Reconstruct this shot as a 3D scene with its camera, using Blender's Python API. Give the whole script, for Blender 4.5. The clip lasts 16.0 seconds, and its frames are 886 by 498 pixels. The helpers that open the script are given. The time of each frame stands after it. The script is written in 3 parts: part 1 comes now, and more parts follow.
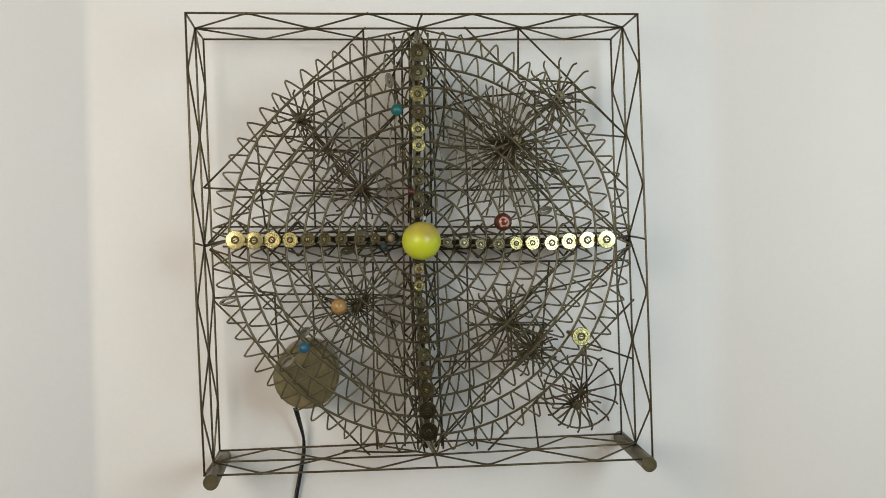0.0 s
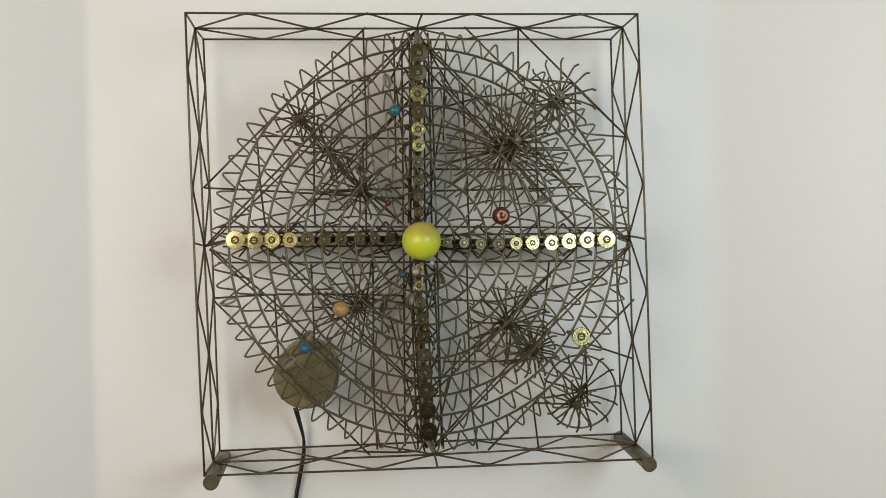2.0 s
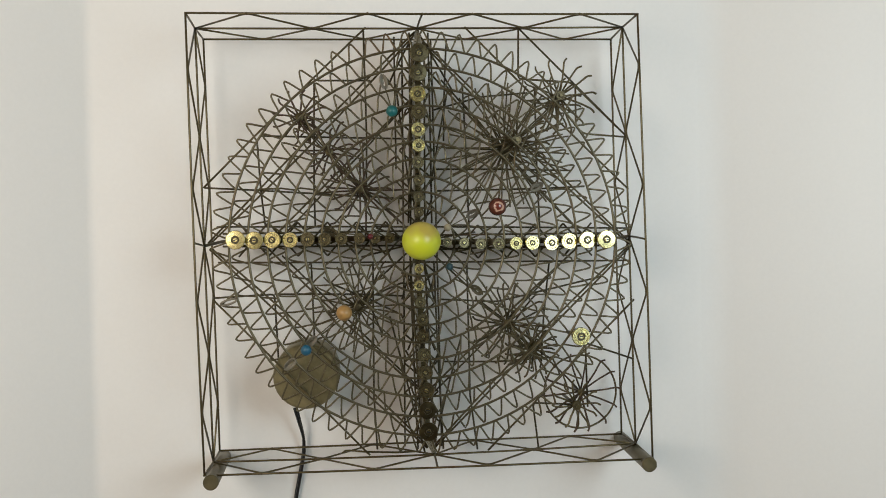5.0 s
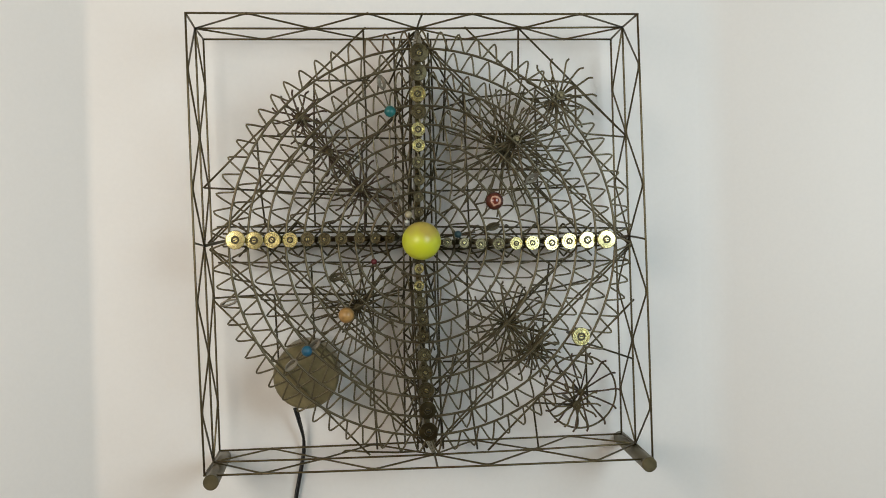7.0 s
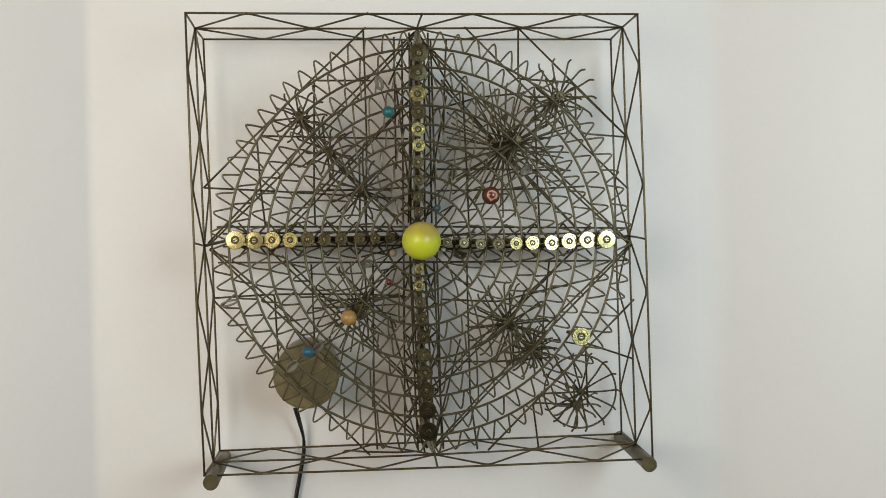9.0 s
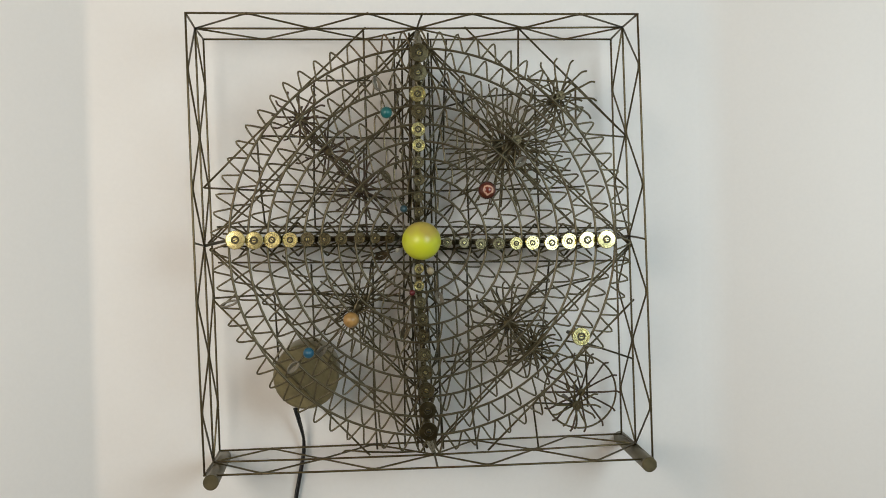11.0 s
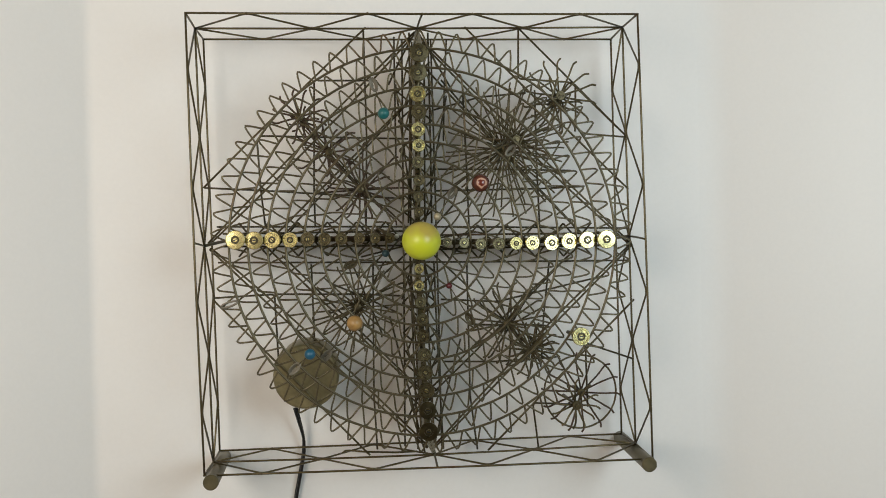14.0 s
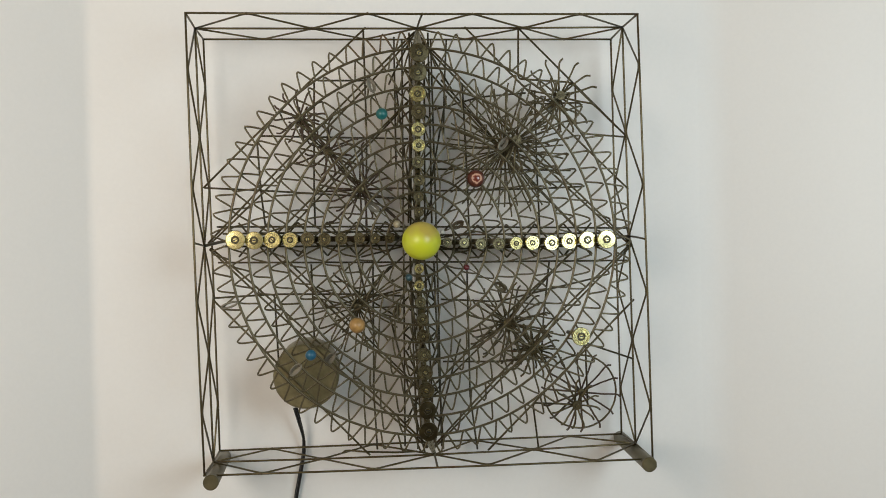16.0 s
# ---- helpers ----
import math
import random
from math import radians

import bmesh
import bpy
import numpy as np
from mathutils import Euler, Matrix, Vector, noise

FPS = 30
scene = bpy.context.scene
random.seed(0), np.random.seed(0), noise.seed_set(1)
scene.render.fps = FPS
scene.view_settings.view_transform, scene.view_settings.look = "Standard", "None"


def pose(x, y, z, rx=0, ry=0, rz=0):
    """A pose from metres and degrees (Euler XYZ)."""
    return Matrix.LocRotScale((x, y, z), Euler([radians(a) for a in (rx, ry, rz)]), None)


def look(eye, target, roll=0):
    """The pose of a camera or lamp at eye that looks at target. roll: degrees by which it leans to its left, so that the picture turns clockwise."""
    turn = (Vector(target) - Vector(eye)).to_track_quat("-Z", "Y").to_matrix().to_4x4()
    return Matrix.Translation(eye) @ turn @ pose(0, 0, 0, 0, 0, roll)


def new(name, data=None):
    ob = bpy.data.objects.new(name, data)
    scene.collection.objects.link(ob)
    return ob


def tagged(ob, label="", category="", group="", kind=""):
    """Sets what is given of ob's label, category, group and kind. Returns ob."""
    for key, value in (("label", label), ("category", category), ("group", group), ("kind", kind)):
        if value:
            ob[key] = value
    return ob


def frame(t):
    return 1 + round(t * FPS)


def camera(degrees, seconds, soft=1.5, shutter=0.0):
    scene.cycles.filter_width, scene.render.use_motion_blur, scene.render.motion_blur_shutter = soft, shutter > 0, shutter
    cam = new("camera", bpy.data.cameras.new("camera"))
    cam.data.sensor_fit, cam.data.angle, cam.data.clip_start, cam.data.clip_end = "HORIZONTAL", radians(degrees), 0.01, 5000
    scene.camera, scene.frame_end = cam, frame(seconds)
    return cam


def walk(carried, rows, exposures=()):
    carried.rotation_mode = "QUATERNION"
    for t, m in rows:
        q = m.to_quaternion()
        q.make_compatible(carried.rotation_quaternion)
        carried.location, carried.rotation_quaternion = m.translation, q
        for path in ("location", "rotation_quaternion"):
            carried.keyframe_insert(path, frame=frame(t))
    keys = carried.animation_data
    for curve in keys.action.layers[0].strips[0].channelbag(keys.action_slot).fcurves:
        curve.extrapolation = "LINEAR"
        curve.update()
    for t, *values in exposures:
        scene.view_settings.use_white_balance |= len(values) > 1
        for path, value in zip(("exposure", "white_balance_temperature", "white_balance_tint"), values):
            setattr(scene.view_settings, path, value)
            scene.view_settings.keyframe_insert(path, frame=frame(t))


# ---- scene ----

# the camera stands still, a little to one side of the piece
cam = camera(52.2, 16.0, soft=0.95)
VIEW = look((-0.0693, -0.9973, 0.0042), (0.0198, -0.0014, -0.0094), -1.16)
walk(cam, [(0, VIEW), (16, VIEW)], exposures=[(0, 0.0), (16, 0.0)])

# ---------------------------------------------------------------- light
world = bpy.data.worlds.new("world")
scene.world = world
world.use_nodes = True
world.node_tree.nodes["Background"].inputs[0].default_value = (0.6, 0.65, 0.7, 1)
world.node_tree.nodes["Background"].inputs[1].default_value = 0.05


def panel_lamp(name, eye, target, size, watts, colour):
    data = bpy.data.lights.new(name, "AREA")
    data.shape, data.size, data.energy, data.color = "DISK", size, watts, colour
    ob = new(name, data)
    ob.matrix_world = look(eye, target)
    return ob


panel_lamp("lamp_warm", (-0.66, -1.02, 0.17), (0, 0, 0), 0.54, 9.15, (0.945, 0.850, 0.742))
panel_lamp("lamp_cool", (0.58, -1.02, 0.17), (0, 0, 0), 0.54, 8.1, (0.768, 0.91, 0.970))


# ---------------------------------------------------------------- materials
def material(name, colour, rough=0.5, metal=0.0, grain=60.0, spread=0.25, bump=0.15, spots=6.0, coat=0.0, rust=None):
    """Two scales of mottling on the base colour, mottled gloss and fine relief."""
    m = bpy.data.materials.new(name)
    m.use_nodes = True
    nt = m.node_tree
    b = nt.nodes["Principled BSDF"]
    geo = nt.nodes.new("ShaderNodeTexCoord")
    info = nt.nodes.new("ShaderNodeObjectInfo")
    shift = nt.nodes.new("ShaderNodeVectorMath")
    shift.operation = "ADD"
    nt.links.new(geo.outputs["Object"], shift.inputs[0])
    nt.links.new(info.outputs["Random"], shift.inputs[1])
    fine = nt.nodes.new("ShaderNodeTexNoise")
    fine.inputs["Scale"].default_value, fine.inputs["Detail"].default_value = grain, 4
    wide = nt.nodes.new("ShaderNodeTexNoise")
    wide.inputs["Scale"].default_value, wide.inputs["Detail"].default_value = spots, 2
    for n in (fine, wide):
        nt.links.new(shift.outputs[0], n.inputs["Vector"])
    both = nt.nodes.new("ShaderNodeMath")
    both.operation = "ADD"
    nt.links.new(fine.outputs["Fac"], both.inputs[0])
    nt.links.new(wide.outputs["Fac"], both.inputs[1])
    ramp = nt.nodes.new("ShaderNodeMapRange")
    ramp.inputs["From Min"].default_value, ramp.inputs["From Max"].default_value = 0.6, 1.4
    ramp.inputs["To Min"].default_value, ramp.inputs["To Max"].default_value = 1 - spread, 1 + spread
    nt.links.new(both.outputs[0], ramp.inputs["Value"])
    tint = nt.nodes.new("ShaderNodeVectorMath")
    tint.operation = "SCALE"
    tint.inputs[0].default_value = colour
    nt.links.new(ramp.outputs[0], tint.inputs["Scale"])
    if rust:
        where = nt.nodes.new("ShaderNodeTexNoise")
        where.inputs["Scale"].default_value, where.inputs["Detail"].default_value = 9.0, 5
        nt.links.new(shift.outputs[0], where.inputs["Vector"])
        gate = nt.nodes.new("ShaderNodeMapRange")
        gate.inputs["From Min"].default_value, gate.inputs["From Max"].default_value = 0.58, 0.76
        nt.links.new(where.outputs["Fac"], gate.inputs["Value"])
        mix = nt.nodes.new("ShaderNodeMix")
        mix.data_type = "RGBA"
        nt.links.new(gate.outputs[0], mix.inputs[0])
        nt.links.new(tint.outputs[0], mix.inputs[6])
        mix.inputs[7].default_value = (*rust, 1)
        nt.links.new(mix.outputs[2], b.inputs["Base Color"])
    else:
        nt.links.new(tint.outputs[0], b.inputs["Base Color"])
    gloss = nt.nodes.new("ShaderNodeMapRange")
    gloss.inputs["To Min"].default_value, gloss.inputs["To Max"].default_value = rough * 0.75, min(1, rough * 1.25)
    nt.links.new(fine.outputs["Fac"], gloss.inputs["Value"])
    nt.links.new(gloss.outputs[0], b.inputs["Roughness"])
    b.inputs["Metallic"].default_value = metal
    b.inputs["Coat Weight"].default_value = coat
    if bump:
        relief = nt.nodes.new("ShaderNodeBump")
        relief.inputs["Strength"].default_value, relief.inputs["Distance"].default_value = bump, 0.001
        nt.links.new(fine.outputs["Fac"], relief.inputs["Height"])
        nt.links.new(relief.outputs[0], b.inputs["Normal"])
    return m


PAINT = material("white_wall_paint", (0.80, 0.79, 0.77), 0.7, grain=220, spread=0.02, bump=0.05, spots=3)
# colours of the unseen room, chosen so that its bounce warms the shadows
ROOM = material("warm_bounce_paint", (0.46, 0.35, 0.21), 0.8, grain=200, spread=0.05, bump=0.05, spots=3)
FLOOR = material("warm_bounce_floor", (0.34, 0.25, 0.14), 0.6, spread=0.1)
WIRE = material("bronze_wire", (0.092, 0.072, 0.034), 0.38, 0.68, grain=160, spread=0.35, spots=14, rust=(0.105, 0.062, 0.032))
STEEL = material("steel_wire", (0.105, 0.087, 0.049), 0.34, 0.70, grain=160, spread=0.3, spots=14, rust=(0.105, 0.062, 0.032))
RUSTY = material("rusty_wire", (0.070, 0.044, 0.026), 0.5, 0.45, grain=160, spread=0.4, spots=14, rust=(0.10, 0.05, 0.028))
# bronze wire at half its colour: the shade of deep parts is built in
DARK = material("shaded_wire", (0.047, 0.037, 0.015), 0.42, 0.5, grain=160, spread=0.4, spots=14, rust=(0.105, 0.062, 0.032))
BRASS = material("brass", (0.56, 0.50, 0.24), 0.27, 1.0, grain=300, spread=0.12, bump=0.02, spots=40)
# the same brass toned down, for rollers that mirror no lamp
DIMBRASS = material("dim_brass", (0.160, 0.138, 0.076), 0.28, 0.95, grain=200, spread=0.3, bump=0.03, spots=30)
CASE = material("motor_case_paint", (0.20, 0.168, 0.085), 0.40, 0.6, grain=140, spread=0.35, spots=30)
FOOT = material("dark_dowel_paint", (0.118, 0.098, 0.050), 0.42, 0.5, grain=140, spread=0.35, spots=30)
CORD = material("black_cord", (0.006, 0.006, 0.007), 0.38, grain=200, spread=0.2)
TEAL = material("teal_bead", (0.008, 0.112, 0.112), 0.38, grain=250, spread=0.3, spots=90)
BLUE = material("blue_bead", (0.008, 0.085, 0.15), 0.38, grain=250, spread=0.3, spots=90)
AMBER = material("amber_bead", (0.33, 0.19, 0.06), 0.42, grain=150, spread=0.45, spots=70)
MIST = material("blue_grey_bead", (0.025, 0.064, 0.078), 0.45, grain=420, spread=0.7, spots=150)
RED = material("red_bead", (0.10, 0.014, 0.018), 0.25, grain=250, spread=0.3, spots=90)
PEARL = material("beige_bead", (0.36, 0.31, 0.20), 0.3, grain=250, spread=0.35, spots=120)
CHALK = material("off_white_bead", (0.50, 0.50, 0.44), 0.4, grain=250, spread=0.25, spots=120)
# brass toned down further, for the lowest rollers that mirror the dark
DARKBRASS = material("dark_unlit_brass", (0.075, 0.062, 0.032), 0.30, 0.9, grain=200, spread=0.4, bump=0.03, spots=40)
SILVER = material("silver_wire", (0.20, 0.18, 0.14), 0.45, 0.7, grain=200, spread=0.2)


def sun_paint():
    m = material("yellow_lacquer", (0.50, 0.54, 0.025), 0.36, grain=30, spread=0.1, bump=0.02)
    nt = m.node_tree
    b = nt.nodes["Principled BSDF"]
    old = b.inputs["Base Color"].links[0].from_socket
    pos = nt.nodes.new("ShaderNodeTexCoord")
    blot = nt.nodes.new("ShaderNodeTexNoise")
    blot.inputs["Scale"].default_value = 28
    nt.links.new(pos.outputs["Object"], blot.inputs["Vector"])
    level = nt.nodes.new("ShaderNodeMapRange")
    level.inputs["From Min"].default_value, level.inputs["From Max"].default_value = 0.56, 0.84
    apart = nt.nodes.new("ShaderNodeSeparateXYZ")
    nt.links.new(pos.outputs["Object"], apart.inputs[0])
    worn = nt.nodes.new("ShaderNodeMath")
    worn.operation = "MULTIPLY_ADD"
    nt.links.new(apart.outputs["Z"], worn.inputs[0])
    worn.inputs[1].default_value = 22.0
    nt.links.new(blot.outputs["Fac"], worn.inputs[2])
    nt.links.new(worn.outputs[0], level.inputs["Value"])
    mix = nt.nodes.new("ShaderNodeMix")
    mix.data_type = "RGBA"
    nt.links.new(level.outputs[0], mix.inputs[0])
    nt.links.new(old, mix.inputs[6])
    mix.inputs[7].default_value = (0.40, 0.32, 0.06, 1)
    nt.links.new(mix.outputs[2], b.inputs["Base Color"])
    return m


def banded_stone():
    """Red stone with a ragged pale ring round a dark eye."""
    m = material("banded_red_stone", (0.3, 0.06, 0.04), 0.22, grain=200, spread=0.2)
    nt = m.node_tree
    b = nt.nodes["Principled BSDF"]
    pos = nt.nodes.new("ShaderNodeTexCoord")
    flat = nt.nodes.new("ShaderNodeVectorMath")
    flat.operation = "MULTIPLY"
    flat.inputs[1].default_value = (1, 0, 1)
    nt.links.new(pos.outputs["Object"], flat.inputs[0])
    size = nt.nodes.new("ShaderNodeVectorMath")
    size.operation = "LENGTH"
    nt.links.new(flat.outputs[0], size.inputs[0])
    rag = nt.nodes.new("ShaderNodeTexNoise")
    rag.inputs["Scale"].default_value = 190
    nt.links.new(pos.outputs["Object"], rag.inputs["Vector"])
    add = nt.nodes.new("ShaderNodeMath")
    add.operation = "MULTIPLY_ADD"
    nt.links.new(rag.outputs["Fac"], add.inputs[0])
    add.inputs[1].default_value = 0.005
    nt.links.new(size.outputs["Value"], add.inputs[2])
    scaled = nt.nodes.new("ShaderNodeMath")
    scaled.operation = "MULTIPLY"
    scaled.inputs[1].default_value = 66.0
    nt.links.new(add.outputs[0], scaled.inputs[0])
    ramp = nt.nodes.new("ShaderNodeValToRGB")
    e = ramp.color_ramp.elements
    e[0].position, e[0].color = 0.0, (0.13, 0.025, 0.015, 1)
    e[1].position, e[1].color = 1.0, (0.06, 0.02, 0.012, 1)
    for at, c in ((0.38, (0.13, 0.025, 0.015, 1)), (0.44, (0.50, 0.30, 0.22, 1)), (0.52, (0.50, 0.30, 0.22, 1)), (0.58, (0.085, 0.02, 0.012, 1))):
        k = e.new(at)
        k.color = c
    nt.links.new(scaled.outputs[0], ramp.inputs[0])
    nt.links.new(ramp.outputs[0], b.inputs["Base Color"])
    return m


SUN = sun_paint()
STONE = banded_stone()


# ---------------------------------------------------------------- shapes
def mesh_of(verts, faces, name, mat, smooth=True):
    me = bpy.data.meshes.new(name)
    me.from_pydata([tuple(v) for v in verts], [], faces)
    me.materials.append(mat)
    if smooth:
        me.polygons.foreach_set("use_smooth", [True] * len(me.polygons))
    me.update()
    return me


def tube_data(points, radius, sides=7, closed=False, flat=1.0):
    """A round wire along points, its frame carried along without twist."""
    pts = [Vector(p) for p in points]
    n = len(pts)
    tangents = []
    for i in range(n):
        a = pts[(i - 1) % n] if closed or i > 0 else pts[i]
        c = pts[(i + 1) % n] if closed or i < n - 1 else pts[i]
        tangents.append((c - a).normalized())
    side = tangents[0].orthogonal().normalized()
    verts, faces = [], []
    for i in range(n):
        side = (side - tangents[i] * side.dot(tangents[i])).normalized()
        up = tangents[i].cross(side)
        for k in range(sides):
            a = 2 * math.pi * k / sides
            verts.append(pts[i] + side * (radius * math.cos(a)) + up * (radius * flat * math.sin(a)))
    for i in range(n if closed else n - 1):
        j = (i + 1) % n
        for k in range(sides):
            l = (k + 1) % sides
            faces.append((i * sides + k, i * sides + l, j * sides + l, j * sides + k))
    if not closed:
        faces.append(tuple(reversed(range(sides))))
        faces.append(tuple(range((n - 1) * sides, n * sides)))
    return verts, faces


def wire_mesh(points, radius, mat, name="wire", sides=7, closed=False, flat=1.0):
    return mesh_of(*tube_data(points, radius, sides, closed, flat), name, mat)


def bowed(a, b, amount=0.0008, steps=6):
    """A hand-straightened wire: never quite straight."""
    a, b = Vector(a), Vector(b)
    off = Vector((random.uniform(-1, 1), random.uniform(-1, 1), random.uniform(-1, 1))) * amount
    return [a.lerp(b, i / steps) + off * math.sin(math.pi * i / steps) for i in range(steps + 1)]


def rounded(points, cut=0.006):
    """The same line with its bends rounded as bent wire has them."""
    out = [Vector(points[0])]
    for a, b, c in zip(points, points[1:], points[2:]):
        a, b, c = Vector(a), Vector(b), Vector(c)
        p = b + (a - b).normalized() * min(cut, (a - b).length * 0.4)
        q = b + (c - b).normalized() * min(cut, (c - b).length * 0.4)
        for k in range(5):
            t = k / 4
            out.append(p.lerp(b, t).lerp(b.lerp(q, t), t))
    out.append(Vector(points[-1]))
    return out


def turned(profile, mat, name, sides=28, smooth=True):
    """A body turned about y: profile rows of (y, radius)."""
    verts, faces = [], []
    for y, r in profile:
        for k in range(sides):
            a = 2 * math.pi * k / sides
            verts.append((r * math.cos(a), y, r * math.sin(a)))
    for i in range(len(profile) - 1):
        for k in range(sides):
            l = (k + 1) % sides
            faces.append((i * sides + k, i * sides + l, (i + 1) * sides + l, (i + 1) * sides + k))
    faces.append(tuple(range(sides)))
    faces.append(tuple(reversed(range((len(profile) - 1) * sides, len(profile) * sides))))
    me = mesh_of(verts, faces, name, mat, smooth)
    if smooth:
        me.set_sharp_from_angle(angle=radians(35))
    return me


def ball(radius, mat, name, squash=1.0):
    bm = bmesh.new()
    bmesh.ops.create_uvsphere(bm, u_segments=12 if radius < 0.003 else 32, v_segments=8 if radius < 0.003 else 18, radius=radius)
    bmesh.ops.scale(bm, vec=(1, 1, squash), verts=bm.verts)
    me = bpy.data.meshes.new(name)
    bm.to_mesh(me)
    bm.free()
    me.materials.append(mat)
    me.polygons.foreach_set("use_smooth", [True] * len(me.polygons))
    return me


def part(name, me, parent, at=(0, 0, 0), turn=0.0, label=""):
    """One mesh object under a thing or a part; at and turn are in its parent's space."""
    ob = new(name, me)
    ob.parent = parent
    ob.matrix_basis = pose(*at, 0, turn, 0)
    return tagged(ob, label)


# ---------------------------------------------------------------- the room
WALL_Y = 0.155


def slab(name, corners, thick, mat):
    """A wall of that thickness behind the polygon of corners."""
    c = [Vector(p) for p in corners]
    n = (c[1] - c[0]).cross(c[2] - c[0]).normalized() * thick
    k = len(c)
    faces = [tuple(range(k)), tuple(reversed(range(k, 2 * k)))]
    faces += [(i, i + k, (i + 1) % k + k, (i + 1) % k) for i in range(k)]
    ob = new(name, mesh_of(c + [p - n for p in c], faces, name, mat, False))
    return tagged(ob, kind="structure")


LO, HI = -1.25, 1.25


def upright(name, path, label, mat=PAINT):
    """A wall along a line on the floor, the room on its left hand going backwards, 0.1 m thick."""
    pts = [Vector((x, y, 0)) for x, y in path]
    verts, faces = [], []
    for k, p in enumerate(pts):
        way = (pts[min(k + 1, len(pts) - 1)] - pts[max(k - 1, 0)]).normalized()
        out = Vector((-way.y, way.x, 0)) * 0.1
        verts += [p + Vector((0, 0, LO)), p + Vector((0, 0, HI)), p + out + Vector((0, 0, LO)), p + out + Vector((0, 0, HI))]
    for k in range(len(pts) - 1):
        a, b = 4 * k, 4 * k + 4
        faces += [(a, b, b + 1, a + 1), (a + 2, a + 3, b + 3, b + 2), (a + 1, b + 1, b + 3, a + 3), (a, a + 2, b + 2, b)]
    faces += [(0, 1, 3, 2), (a + 4, a + 6, a + 7, a + 5)]
    me = mesh_of(verts, faces, name, mat)
    me.set_sharp_from_angle(angle=radians(30))
    tagged(new(name, me), label, "wall", kind="structure")


LEFT_X, RIGHT_X = -0.4025, 0.3955
SIDE, NEAR = 2.0, -1.06


def soft_corner(x, far, n=6, cut=0.007):
    """From the back wall round a plastered corner and out to the side wall."""
    a = Vector((x - math.copysign(cut, x), WALL_Y))
    c = Vector((x, WALL_Y))
    b = c + (Vector(far) - c).normalized() * cut
    return [tuple(a.lerp(c, k / n).lerp(c.lerp(b, k / n), k / n)) for k in range(n + 1)] + [tuple(far)]


upright("wall_north", [(LEFT_X + 0.007, WALL_Y), (RIGHT_X - 0.022, WALL_Y)], "smooth white painted wall behind the wire sculpture")
upright("wall_northwest", soft_corner(LEFT_X, (-SIDE, NEAR - 0.4))[::-1], "white painted wall turning away at a soft corner")
upright("wall_northeast", soft_corner(RIGHT_X, (SIDE, NEAR - 0.15), 6, 0.022), "white painted wall turning away at a soft corner")
# added walls, floor and ceiling out of view, which reflect warm light
upright("wall_west", [(-SIDE, -2.6), (-SIDE, NEAR - 0.4)], "unseen side wall, beige for warm bounce", ROOM)
upright("wall_east", [(SIDE, NEAR - 0.15), (SIDE, -2.6)], "unseen side wall, beige for warm bounce", ROOM)
upright("wall_south", [(SIDE, -2.6), (-SIDE, -2.6)], "unseen wall behind the camera, beige for warm bounce", ROOM)
tagged(slab("floor", [(-2.2, -2.8, LO), (2.2, -2.8, LO), (2.2, 0.4, LO), (-2.2, 0.4, LO)], 0.1, FLOOR), "unseen floor, tan for warm bounce", "floor")
tagged(slab("ceiling", [(-2.2, 0.4, HI), (2.2, 0.4, HI), (2.2, -2.8, HI), (-2.2, -2.8, HI)], 0.1, ROOM), "unseen ceiling, beige for warm bounce", "ceiling")

# ---------------------------------------------------------------- the wire orrery
BASE = Vector((0.0, 0.06, -0.262))
orrery = new("wire_orrery")
orrery.location = BASE
tagged(orrery, "square bronze-wire planetary clockwork with brass rollers, mounted on a white wall", "sculpture")
W0 = -BASE  # parts written in room coordinates sit here


def strand(name, points, radius=0.00125, mat=WIRE, label="", parent=None):
    return part(name, wire_mesh(points, radius, mat, name), parent or orrery, W0 if parent is None else (0, 0, 0), 0, label)


# the box frame: three square hoops one behind another, corners TL TR BR BL
FRONT = [(-0.2534, -0.0000, 0.2506), (0.2450, 0.0000, 0.2503), (0.2537, 0.0000, -0.2523), (-0.2448, 0.0000, -0.2497)]
MIDDLE = [(-0.2545, 0.0623, 0.2484), (0.2459, 0.0623, 0.2500), (0.2533, 0.0623, -0.2490), (-0.2452, 0.0623, -0.2503)]
BACK = [(-0.2551, 0.1209, 0.2488), (0.2482, 0.1209, 0.2484), (0.2531, 0.1209, -0.2501), (-0.2472, 0.1209, -0.2509)]


def along(a, b, t):
    return Vector(a).lerp(Vector(b), t)


SAG = (0.0008, 0.0, 0.0026, 0.0)  # how far the middle bars of the sides hang down
CENTRE = (0.509, 0.5, 0.487, 0.5)  # where the arms meet them


def middle(i, t):
    return along(MIDDLE[i], MIDDLE[(i + 1) % 4], t) - Vector((0, 0, SAG[i] * math.sin(math.pi * t)))


